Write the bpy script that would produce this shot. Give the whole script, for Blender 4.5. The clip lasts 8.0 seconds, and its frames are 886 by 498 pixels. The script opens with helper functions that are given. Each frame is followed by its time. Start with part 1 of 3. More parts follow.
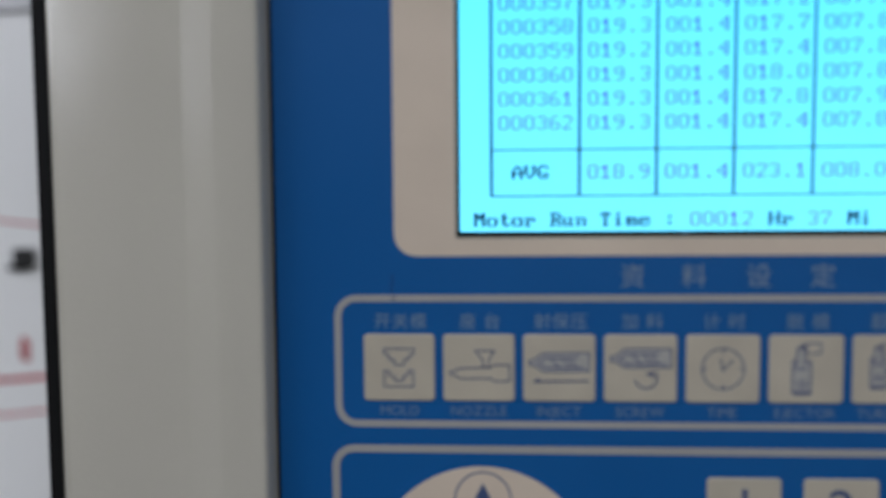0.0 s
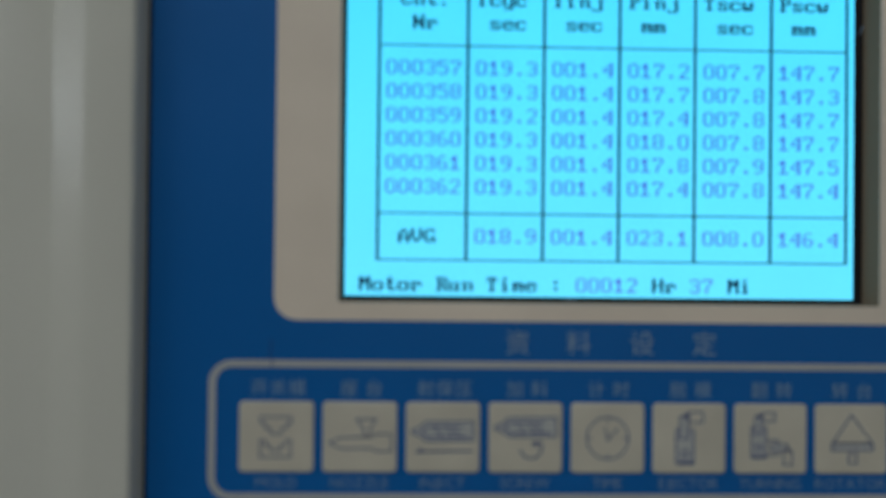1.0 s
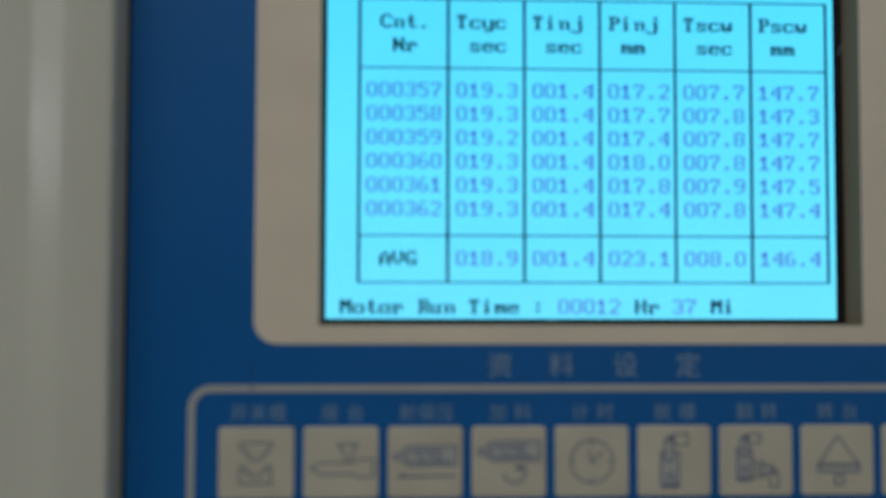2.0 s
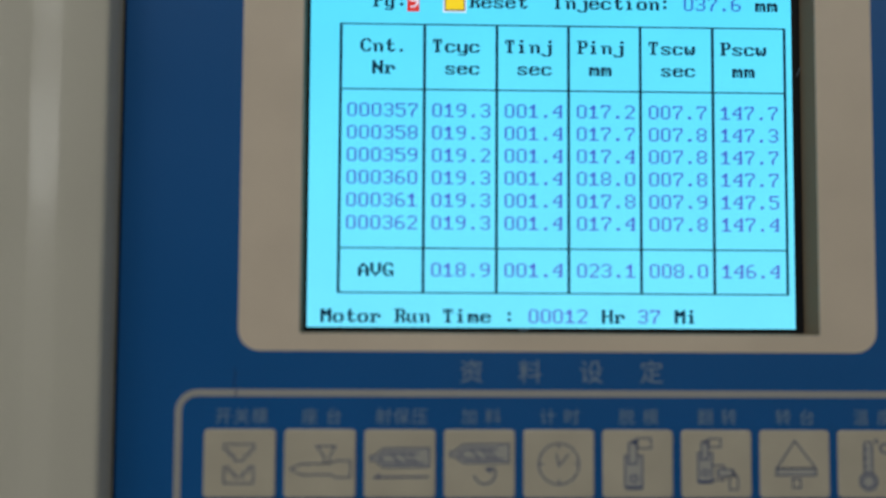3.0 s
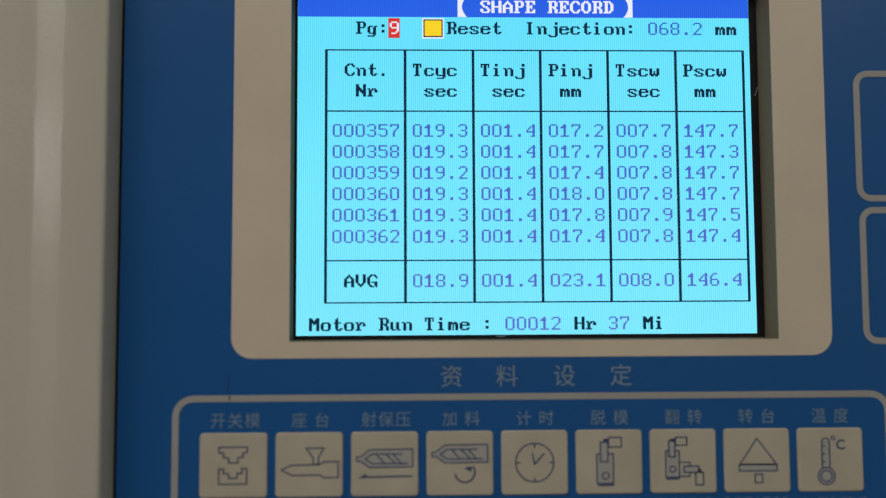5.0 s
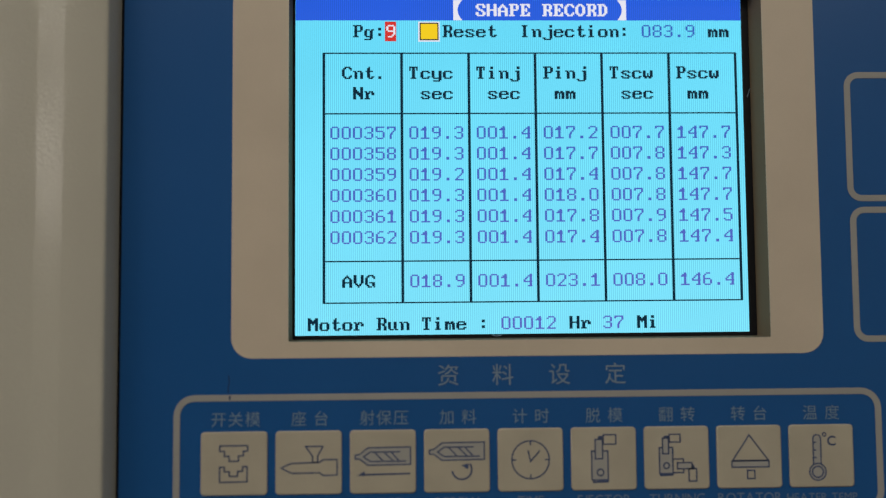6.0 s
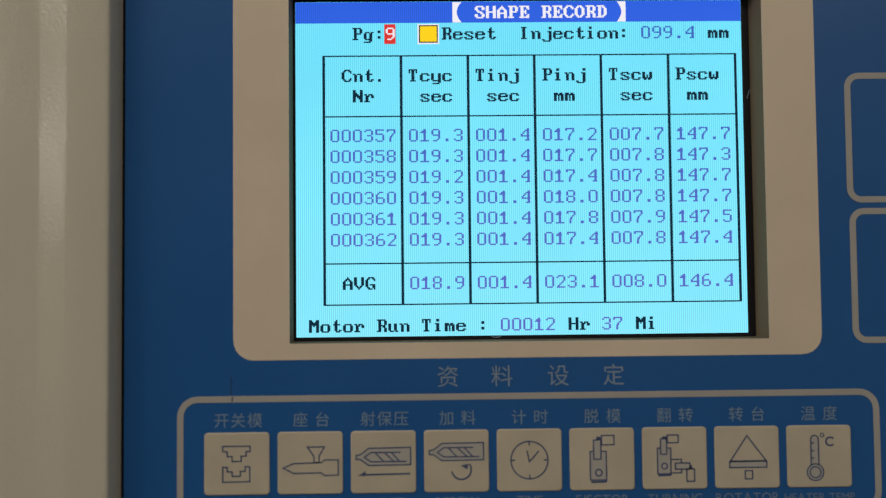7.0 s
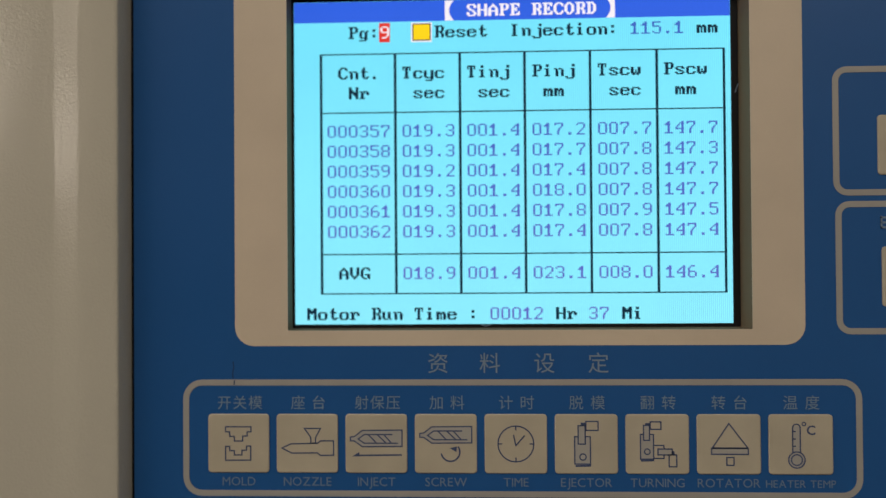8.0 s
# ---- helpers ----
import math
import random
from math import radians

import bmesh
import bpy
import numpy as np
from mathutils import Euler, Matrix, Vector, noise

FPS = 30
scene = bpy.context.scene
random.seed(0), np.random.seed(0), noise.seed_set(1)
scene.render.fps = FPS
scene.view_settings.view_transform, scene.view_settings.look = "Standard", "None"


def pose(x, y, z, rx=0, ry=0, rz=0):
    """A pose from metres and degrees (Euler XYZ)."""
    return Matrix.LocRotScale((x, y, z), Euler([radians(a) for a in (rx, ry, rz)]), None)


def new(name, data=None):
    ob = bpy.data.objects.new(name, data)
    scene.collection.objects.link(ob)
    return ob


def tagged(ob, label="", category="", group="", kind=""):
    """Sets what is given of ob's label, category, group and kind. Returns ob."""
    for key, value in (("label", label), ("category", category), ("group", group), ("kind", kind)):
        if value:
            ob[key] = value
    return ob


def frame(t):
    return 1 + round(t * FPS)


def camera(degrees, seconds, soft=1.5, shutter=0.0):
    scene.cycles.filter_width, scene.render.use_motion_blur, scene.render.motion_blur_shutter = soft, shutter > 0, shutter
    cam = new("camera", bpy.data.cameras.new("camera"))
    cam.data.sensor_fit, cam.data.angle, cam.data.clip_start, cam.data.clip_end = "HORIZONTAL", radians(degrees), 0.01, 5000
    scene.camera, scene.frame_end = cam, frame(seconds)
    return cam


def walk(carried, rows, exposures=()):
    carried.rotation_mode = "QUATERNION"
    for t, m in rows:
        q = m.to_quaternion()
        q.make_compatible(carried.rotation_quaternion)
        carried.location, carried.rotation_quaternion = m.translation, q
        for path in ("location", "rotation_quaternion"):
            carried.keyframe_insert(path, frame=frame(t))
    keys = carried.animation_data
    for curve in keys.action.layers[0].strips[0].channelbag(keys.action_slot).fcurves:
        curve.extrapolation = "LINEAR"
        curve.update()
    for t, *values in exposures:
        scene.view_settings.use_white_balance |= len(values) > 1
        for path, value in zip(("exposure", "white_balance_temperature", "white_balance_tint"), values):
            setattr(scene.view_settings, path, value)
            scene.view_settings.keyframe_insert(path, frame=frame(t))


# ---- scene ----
# The operator panel's printed sheet lies in the plane y = 0 and faces -y; x runs along it, z is up.
cam = camera(58.0, 8.0, soft=1.3, shutter=0.5)
# the lens stays focused a little beyond the first stretch of the way
cam.data.dof.use_dof, cam.data.dof.focus_distance, cam.data.dof.aperture_fstop = True, 0.204, 2.8
PATH = [
    (0.0, 0.0283, -0.1783, 1.2312, 3.24, -3.84, 0.44),
    (0.2, 0.0293, -0.1772, 1.2296, 1.54, -3.29, -0.58),
    (0.4, 0.0308, -0.1762, 1.2285, -0.40, -1.83, -1.12),
    (0.5, 0.0319, -0.1758, 1.2283, -1.05, -1.07, -1.09),
    (0.7, 0.0348, -0.1752, 1.2294, -1.81, 0.22, -0.85),
    (1.0, 0.0387, -0.1742, 1.2317, -1.62, 0.53, -0.61),
    (1.5, 0.0401, -0.1719, 1.2322, -1.95, 1.24, -0.13),
    (1.7, 0.0405, -0.1721, 1.2322, -2.15, 1.54, -0.12),
    (2.8, 0.0477, -0.1805, 1.2321, -1.18, 2.71, -0.33),
    (3.0, 0.0495, -0.1829, 1.2321, -1.26, 2.77, -0.34),
    (3.5, 0.0532, -0.1886, 1.2309, -0.88, 3.52, -0.24),
    (4.0, 0.0539, -0.1910, 1.2325, -0.87, 3.35, -0.13),
    (4.5, 0.0532, -0.1928, 1.2322, -1.23, 3.46, 0.04),
    (6.0, 0.0540, -0.1975, 1.2335, -1.44, 3.07, 0.48),
    (6.5, 0.0547, -0.1984, 1.2350, -1.27, 2.73, 0.53),
    (7.0, 0.0566, -0.1991, 1.2375, -0.73, 2.08, 0.59),
    (7.5, 0.0591, -0.2002, 1.2392, 0.03, 1.51, 0.70),
    (8.0, 0.0699, -0.2068, 1.2401, 2.30, 0.69, 0.40),
]
EXPOSURES = [(0.0, 0.57, 5700, 13), (0.5, 0.35, 5600, 8), (1.5, 0.1, 5780, 4), (3.0, 0.15, 6250, 6), (4.5, 0.15, 6550, 8), (6.0, 0.03, 6950, 10), (6.5, 0.0, 7050, 10), (7.0, 0.15, 7300, 12), (8.0, 0.22, 7500, 14)]
walk(cam, [(t, pose(x, y, z, 90 + pitch, roll, yaw)) for t, x, y, z, yaw, pitch, roll in PATH], EXPOSURES)

# ---- light: unseen fluorescent fittings, the two hung low added to light the panel ----
world = bpy.data.worlds.new("world")
world.use_nodes = True
world.node_tree.nodes["Background"].inputs[0].default_value = (0.9, 0.95, 1.0, 1)
world.node_tree.nodes["Background"].inputs[1].default_value = 0.03
scene.world = world
# first two: made-up low lamps for the frame's bright stripe and the downward falloff
LAMPS = [(-1.22, -0.64, 1.76, 90, 3.0), (-0.3, -0.78, 2.05, 0, 2.8), (1.6, -3.0, 3.2, 0, 22.0), (1.2, -7.0, 3.2, 0, 30.0)]


# ---- materials ----
def material(name, base, rough=0.5, metal=0.0, spots=0.0, spot_scale=40.0, grain=0.0, grain_scale=900.0, bump=0.0, spec=0.5):
    """A painted, printed or moulded surface: broad stains, fine grain and relief, in metres."""
    m = bpy.data.materials.new(name)
    m.use_nodes = True
    n, link = m.node_tree.nodes, m.node_tree.links.new
    b = n["Principled BSDF"]
    b.inputs["Roughness"].default_value, b.inputs["Metallic"].default_value = rough, metal
    b.inputs["Specular IOR Level"].default_value = spec
    where = n.new("ShaderNodeNewGeometry")
    broad, fine = n.new("ShaderNodeTexNoise"), n.new("ShaderNodeTexNoise")
    for tex, scale, detail in ((broad, spot_scale, 4), (fine, grain_scale, 2)):
        tex.inputs["Scale"].default_value, tex.inputs["Detail"].default_value = scale, detail
        link(where.outputs["Position"], tex.inputs["Vector"])
    mixed = n.new("ShaderNodeMath")
    mixed.operation = "MULTIPLY_ADD"
    link(broad.outputs["Fac"], mixed.inputs[0])
    mixed.inputs[1].default_value = spots
    mixed.inputs[2].default_value = 1 - spots / 2
    grained = n.new("ShaderNodeMath")
    grained.operation = "MULTIPLY_ADD"
    link(fine.outputs["Fac"], grained.inputs[0])
    grained.inputs[1].default_value = grain
    link(mixed.outputs[0], grained.inputs[2])
    scale = n.new("ShaderNodeVectorMath")
    scale.operation = "SCALE"
    scale.inputs[0].default_value = [c * (1 - grain / 2) for c in base]
    link(grained.outputs[0], scale.inputs["Scale"])
    link(scale.outputs[0], b.inputs["Base Color"])
    ramp = n.new("ShaderNodeMath")
    ramp.operation = "MULTIPLY_ADD"
    link(broad.outputs["Fac"], ramp.inputs[0])
    ramp.inputs[1].default_value = 0.16
    ramp.inputs[2].default_value = rough - 0.08
    link(ramp.outputs[0], b.inputs["Roughness"])
    if bump:
        relief = n.new("ShaderNodeBump")
        relief.inputs["Strength"].default_value, relief.inputs["Distance"].default_value = 1.0, bump
        link(fine.outputs["Fac"], relief.inputs["Height"])
        link(relief.outputs[0], b.inputs["Normal"])
    return m


def glowing(name, colour, strength=1.0, stripes=0.0, low=None):
    """A lit display cell: it gives off its colour, in fine upright lines of picture cells."""
    m = bpy.data.materials.new(name)
    m.use_nodes = True
    n, link = m.node_tree.nodes, m.node_tree.links.new
    b = n["Principled BSDF"]
    b.inputs["Base Color"].default_value = (0.004, 0.004, 0.005, 1)
    b.inputs["Roughness"].default_value = 0.35
    b.inputs["Specular IOR Level"].default_value = 0.06
    b.inputs["Emission Color"].default_value = (*colour, 1)
    b.inputs["Emission Strength"].default_value = strength
    if low:
        # paleness from the slant of view, painted in as a paler colour lower down
        place, parts, span, blend = n.new("ShaderNodeNewGeometry"), n.new("ShaderNodeSeparateXYZ"), n.new("ShaderNodeMapRange"), n.new("ShaderNodeMix")
        blend.data_type = "RGBA"
        link(place.outputs["Position"], parts.inputs[0])
        link(parts.outputs["Z"], span.inputs["Value"])
        span.inputs["From Min"].default_value, span.inputs["From Max"].default_value = 1.223, 1.300
        link(span.outputs[0], blend.inputs["Factor"])
        blend.inputs["A"].default_value, blend.inputs["B"].default_value = (*low, 1), (*colour, 1)
        link([o for o in blend.outputs if o.type == "RGBA"][0], b.inputs["Emission Color"])
    if stripes:
        where, wave, noise_tex, add, mult = (n.new("ShaderNodeNewGeometry"), n.new("ShaderNodeTexWave"), n.new("ShaderNodeTexNoise"), n.new("ShaderNodeMath"), n.new("ShaderNodeMath"))
        wave.bands_direction = "X"
        wave.inputs["Scale"].default_value = 0.314 * 1000 / 0.52
        wave.inputs["Distortion"].default_value = 0.0
        noise_tex.inputs["Scale"].default_value = 40
        for tex in (wave, noise_tex):
            link(where.outputs["Position"], tex.inputs["Vector"])
        add.operation = mult.operation = "MULTIPLY_ADD"
        link(wave.outputs["Fac"], add.inputs[0])
        add.inputs[1].default_value, add.inputs[2].default_value = stripes, strength * (1 - stripes / 2) - 0.07
        link(noise_tex.outputs["Fac"], mult.inputs[0])
        mult.inputs[1].default_value = 0.14
        link(add.outputs[0], mult.inputs[2])
        link(mult.outputs[0], b.inputs["Emission Strength"])
    return m


POWDER_COAT = material("grey_powder_coat", (0.53, 0.505, 0.425), 0.17, spots=0.06, spot_scale=30, grain=0.04, grain_scale=1350, bump=0.0001)
BLUE_FOIL = material("blue_satin_foil", (0.010, 0.102, 0.32), 0.36, spots=0.12, spot_scale=25, grain=0.05, grain_scale=2500, bump=0.00001, spec=0.32)
BEIGE_PRINT = material("beige_print", (0.68, 0.575, 0.45), 0.45, spots=0.28, spot_scale=38, grain=0.05, grain_scale=2500, bump=0.00001)
KEY_PRINT = material("key_print", (0.51, 0.462, 0.36), 0.42, spots=0.34, spot_scale=90, grain=0.05, grain_scale=2500, bump=0.00001)
OUTLINE_PRINT = material("outline_print", (0.38, 0.37, 0.345), 0.5, spots=0.2, spot_scale=60)
NAME_PRINT = material("dim_print", (0.185, 0.285, 0.41), 0.5, spots=0.2, spot_scale=400)
PALE_PRINT = material("pale_print", (0.21, 0.295, 0.40), 0.5, spots=0.2, spot_scale=400)
FAINT_PRINT = material("faint_print", (0.16, 0.24, 0.36), 0.5, spots=0.2, spot_scale=400)
TINT_PRINT = material("grey_tint_print", (0.41, 0.40, 0.37), 0.5, spots=0.15, spot_scale=200)
ICON_PRINT = material("icon_print", (0.055, 0.085, 0.19), 0.5, spots=0.1, spot_scale=300)
SHROUD = material("brown_plastic", (0.17, 0.12, 0.075), 0.75, spots=0.15, spot_scale=60, grain=0.05, spec=0.1)
BLACK_METAL = material("black_metal", (0.008, 0.008, 0.010), 0.5, spots=0.2, spot_scale=80, spec=0.2)
RUBBER_AND_SHADE = material("black_rubber", (0.006, 0.006, 0.006), 0.7, spots=0.2, spot_scale=90, spec=0.15)
SCUFF = material("dark_scuff", (0.006, 0.038, 0.12), 0.6, spots=0.3, spot_scale=500)
BOARD = material("white_enamel", (0.90, 0.90, 0.88), 0.3, spots=0.05, spot_scale=8)
ALUMINIUM = material("aluminium", (0.45, 0.45, 0.45), 0.35, metal=0.8, spots=0.1, spot_scale=30)
RED_INK = material("red_marker", (0.45, 0.03, 0.04), 0.5, spots=0.5, spot_scale=120)
BLACK_INK = material("black_plastic", (0.015, 0.015, 0.015), 0.5, spots=0.3, spot_scale=120)
WALL_PAINT = material("wall_paint", (0.62, 0.62, 0.59), 0.7, spots=0.1, spot_scale=3, grain=0.05, grain_scale=300, bump=0.0005)
CONCRETE = material("concrete", (0.12, 0.115, 0.105), 0.6, spots=0.35, spot_scale=2.5, grain=0.1, grain_scale=200, bump=0.0005)
LAMP_WHITE = material("lamp_housing", (0.75, 0.75, 0.73), 0.4, spots=0.05)
CELL_CYAN = glowing("lit_cyan", (0.105, 0.62, 0.88), 1.14, 0.4, (0.165, 0.67, 0.90))
CELL_BLUE = glowing("lit_blue", (0.016, 0.10, 0.68), 1.1, 0.3)
CELL_INK = glowing("dark_cells", (0.002, 0.020, 0.042))
CELL_VIOLET = glowing("lit_violet", (0.035, 0.12, 0.52), low=(0.095, 0.135, 0.56))
CELL_WHITE = glowing("lit_white", (0.75, 0.78, 0.92))
CELL_RED = glowing("lit_red", (0.62, 0.035, 0.03))
CELL_YELLOW = glowing("lit_yellow", (0.85, 0.60, 0.02))
TUBE = glowing("tube_glow", (1.0, 0.97, 0.92), 6.0)


# ---- mesh helpers; lengths in millimetres on the panel, (x, z) pairs, y forwards negative ----
MM = 0.001


def mesh_object(name, verts, faces, mat, parent=None, label="", smooth=False, unit=MM):
    me = bpy.data.meshes.new(name)
    me.from_pydata([[c * unit for c in v] for v in verts], [], faces)
    bm = bmesh.new()
    bm.from_mesh(me)
    bmesh.ops.recalc_face_normals(bm, faces=bm.faces)
    bm.to_mesh(me)
    bm.free()
    for p in me.polygons:
        p.use_smooth = smooth
    me.materials.append(mat)
    ob = new(name, me)
    if parent is not None:
        ob.parent = parent
    return tagged(ob, label)


def rounded(x0, z0, x1, z1, r, n=6):
    """The outline of a rectangle with rounded corners."""
    pts = []
    for cx, cz, a in ((x1 - r, z1 - r, 0), (x0 + r, z1 - r, 90), (x0 + r, z0 + r, 180), (x1 - r, z0 + r, 270)):
        for i in range(n + 1):
            w = radians(a + 90 * i / n)
            pts.append((cx + r * math.cos(w), cz + r * math.sin(w)))
    return pts


def ring_geo(outer, inner, y0, y1):
    """A flat band between two outlines, its front at y0 and its back at y1."""
    n = len(outer)
    verts = [(x, y0, z) for x, z in outer] + [(x, y0, z) for x, z in inner] + [(x, y1, z) for x, z in outer] + [(x, y1, z) for x, z in inner]
    faces = []
    for i in range(n):
        j = (i + 1) % n
        faces += [(i, j, n + j, n + i), (i, 2 * n + i, 2 * n + j, j), (n + i, n + j, 3 * n + j, 3 * n + i), (2 * n + i, 3 * n + i, 3 * n + j, 2 * n + j)]
    return verts, faces


def slab_geo(outline, y0, y1, chamfer=0.0):
    """A plate with a softened front edge: its front at y0, its back at y1."""
    n = len(outline)
    cx, cz = sum(p[0] for p in outline) / n, sum(p[1] for p in outline) / n
    hx, hz = max(abs(p[0] - cx) for p in outline), max(abs(p[1] - cz) for p in outline)
    small = [(cx + (x - cx) * (1 - chamfer / hx), cz + (z - cz) * (1 - chamfer / hz)) for x, z in outline]
    verts = [(x, y0, z) for x, z in small] + [(x, y0 + chamfer * 0.6, z) for x, z in outline] + [(x, y1, z) for x, z in outline]
    faces = [tuple(range(n)), tuple(range(2 * n, 3 * n))]
    for k in (0, n):
        faces += [(k + i, k + (i + 1) % n, k + n + (i + 1) % n, k + n + i) for i in range(n)]
    return verts, faces


def join(*geos):
    verts, faces = [], []
    for v, f in geos:
        k = len(verts)
        verts += v
        faces += [tuple(i + k for i in q) for q in f]
    return verts, faces


def box_geo(x0, y0, z0, x1, y1, z1):
    v = [(x, y, z) for x in (x0, x1) for y in (y0, y1) for z in (z0, z1)]
    return v, [(0, 1, 3, 2), (4, 6, 7, 5), (0, 4, 5, 1), (2, 3, 7, 6), (0, 2, 6, 4), (1, 5, 7, 3)]


def stroke_geo(pts, width=0.32, closed=False, y0=-0.05, y1=0.0):
    """A printed line along the points, of one width, with mitred turns."""
    p = [Vector(q) for q in pts]
    n = len(p)
    left, right = [], []
    for i in range(n):
        a = p[(i - 1) % n] if closed or i else p[i]
        b = p[(i + 1) % n] if closed or i < n - 1 else p[i]
        d1, d2 = (p[i] - a), (b - p[i])
        d1 = d1.normalized() if d1.length else d2.normalized()
        d2 = d2.normalized() if d2.length else d1
        side = Vector((-(d1 + d2).y, (d1 + d2).x))
        side = side.normalized() if side.length > 1e-6 else Vector((-d1.y, d1.x))
        k = max(0.45, side.dot(Vector((-d1.y, d1.x))))
        left.append(p[i] + side * width / 2 / k)
        right.append(p[i] - side * width / 2 / k)
    verts = [(q.x, y, q.y) for y in (y0, y1) for pair in zip(left, right) for q in pair]
    faces = []
    for i in range(n if closed else n - 1):
        a, b, c, d = 2 * i, 2 * i + 1, 2 * ((i + 1) % n) + 1, 2 * ((i + 1) % n)
        faces += [(a, b, c, d), (a + 2 * n, d + 2 * n, c + 2 * n, b + 2 * n), (a, d, d + 2 * n, a + 2 * n), (b, b + 2 * n, c + 2 * n, c)]
    if not closed:
        e = 2 * n - 2
        faces += [(0, 2 * n, 2 * n + 1, 1), (e, e + 1, e + 1 + 2 * n, e + 2 * n)]
    return verts, faces


def arc(cx, cz, r, a0, a1, n=16):
    return [(cx + r * math.cos(radians(a0 + (a1 - a0) * i / n)), cz + r * math.sin(radians(a0 + (a1 - a0) * i / n))) for i in range(n + 1)]


def circle_geo(cx, cz, r, width=0.32):
    return stroke_geo(arc(cx, cz, r, 0, 345, 23), width, True)


def fill_geo(pts, y0=-0.05, y1=0.0):
    return slab_geo(pts, y0, y1)


GLYPHS = {}


def glyph(char, bold=0.0):
    """Flat faces of one character of the built-in font, 1 unit high, with its extent."""
    if (char, bold) not in GLYPHS:
        curve = bpy.data.curves.new("glyph", "FONT")
        curve.body, curve.offset, curve.resolution_u = char, bold, 3
        ob = new("glyph", curve)
        bpy.context.view_layer.update()
        me = bpy.data.meshes.new_from_object(ob.evaluated_get(bpy.context.evaluated_depsgraph_get()))
        pts = [(v.co.x, v.co.y) for v in me.vertices]
        faces = [tuple(p.vertices) for p in me.polygons]
        bpy.data.objects.remove(ob)
        bpy.data.curves.remove(curve)
        bpy.data.meshes.remove(me)
        xs = [p[0] for p in pts]
        GLYPHS[char, bold] = (pts, faces, min(xs), max(xs))
    return GLYPHS[char, bold]


def char_geo(char, x, z, size, y, bold=0.0):
    """One character with its middle at x and its baseline at z."""
    pts, faces, a, b = glyph(char, bold)
    return [(x + (px - (a + b) / 2) * size, y, z + pz * size) for px, pz in pts], faces


# the display's type: nine rows of dots above the base line and two below it, the dark ones marked
DOTS = {
    "0": ".####./#....#/#....#/#....#/#....#/#....#/#....#/#....#/.####.",
    "1": "..##../.###../####../..##../..##../..##../..##../..##../######",
    "2": ".####./#....#/.....#/.....#/....#./...#../..#.../.#..../######",
    "3": ".####./#....#/.....#/.....#/..###./.....#/.....#/#....#/.####.",
    "4": "....##/...###/..#.##/.#..##/#...##/######/....##/....##/...###",
    "5": "######/#...../#...../#####./.....#/.....#/.....#/#....#/.####.",
    "6": "..###./.#..../#...../#...../#####./#....#/#....#/#....#/.####.",
    "7": "######/#....#/.....#/....#./...#../..##../..#.../..#.../..#...",
    "8": ".####./#....#/#....#/#....#/.####./#....#/#....#/#....#/.####.",
    "9": ".####./#....#/#....#/#....#/.#####/.....#/.....#/....#./.###..",
    ".": "......./......./......./......./......./......./......./..##../..##..",
    ":": "......./......./..##../..##../......./......./..##../..##../.......",
    "A": "...#.../..###../.##.##./##...##/##...##/#######/##...##/##...##/##...##",
    "C": "..####./.##..##/##....#/##...../##...../##...../##....#/.##..##/..####.",
    "D": "#####../.##.##./.##..##/.##..##/.##..##/.##..##/.##..##/.##.##./#####..",
    "E": "#######/.##..##/.##...#/.##.#../.####../.##.#../.##...#/.##..##/#######",
    "G": "..####./.##..##/##....#/##...../##...../##.####/##...##/.##..##/..###.#",
    "H": "##...##/##...##/##...##/##...##/#######/##...##/##...##/##...##/##...##",
    "I": ".####./..##../..##../..##../..##../..##../..##../..##../.####.",
    "M": "##...##/###.###/#######/#######/##.#.##/##...##/##...##/##...##/##...##",
    "N": "##...##/##...##/###..##/####.##/#######/##.####/##..###/##...##/##...##",
    "O": "..###../.##.##./##...##/##...##/##...##/##...##/##...##/.##.##./..###..",
    "P": "######./.##..##/.##..##/.##..##/.#####./.##..../.##..../.##..../####...",
    "R": "######./.##..##/.##..##/.##..##/.#####./.##.##./.##..##/.##..##/###..##",
    "S": ".#####./##...##/##...##/.##..../..###../....##./##...##/##...##/.#####.",
    "T": "######/#.##.#/#.##.#/..##../..##../..##../..##../..##../.####.",
    "V": "##...##/##...##/##...##/##...##/##...##/##...##/.##.##./..###../...#...",
    "c": "///.#####./##...##/##...../##...../##...##/.#####.",
    "e": "///.#####./##...##/#######/##...../##...##/.#####.",
    "g": "///.###.##/##..##./##..##./##..##./##..##./.#####./....##./#####..",
    "i": "..##../..##..//.###../..##../..##../..##../..##../.####.",
    "j": ".....##/.....##//....###/.....##/.....##/.....##/.....##/.....##/##...##/.#####.",
    "m": "///###.##./#######/##.#.##/##.#.##/##.#.##/##.#.##",
    "n": "///##.###./.##..##/.##..##/.##..##/.##..##/.##..##",
    "o": "///.#####./##...##/##...##/##...##/##...##/.#####.",
    "r": "///##.###./.###.##/.##..##/.##..../.##..../####...",
    "s": "///.#####./##...##/.###.../...###./##...##/.#####.",
    "t": "...#.../..##.../..##.../.#####./..##.../..##.../..##.../..##.##/...###.",
    "u": "///##..##./##..##./##..##./##..##./##..##./.###.##",
    "w": "///##...##/##...##/##.#.##/##.#.##/#######/.##.##.",
    "y": "///##...##/##...##/##...##/##...##/##...##/.######/.....##/.#####.",
}
DOT_W, DOT_H = 2.85 / 8, 0.3555


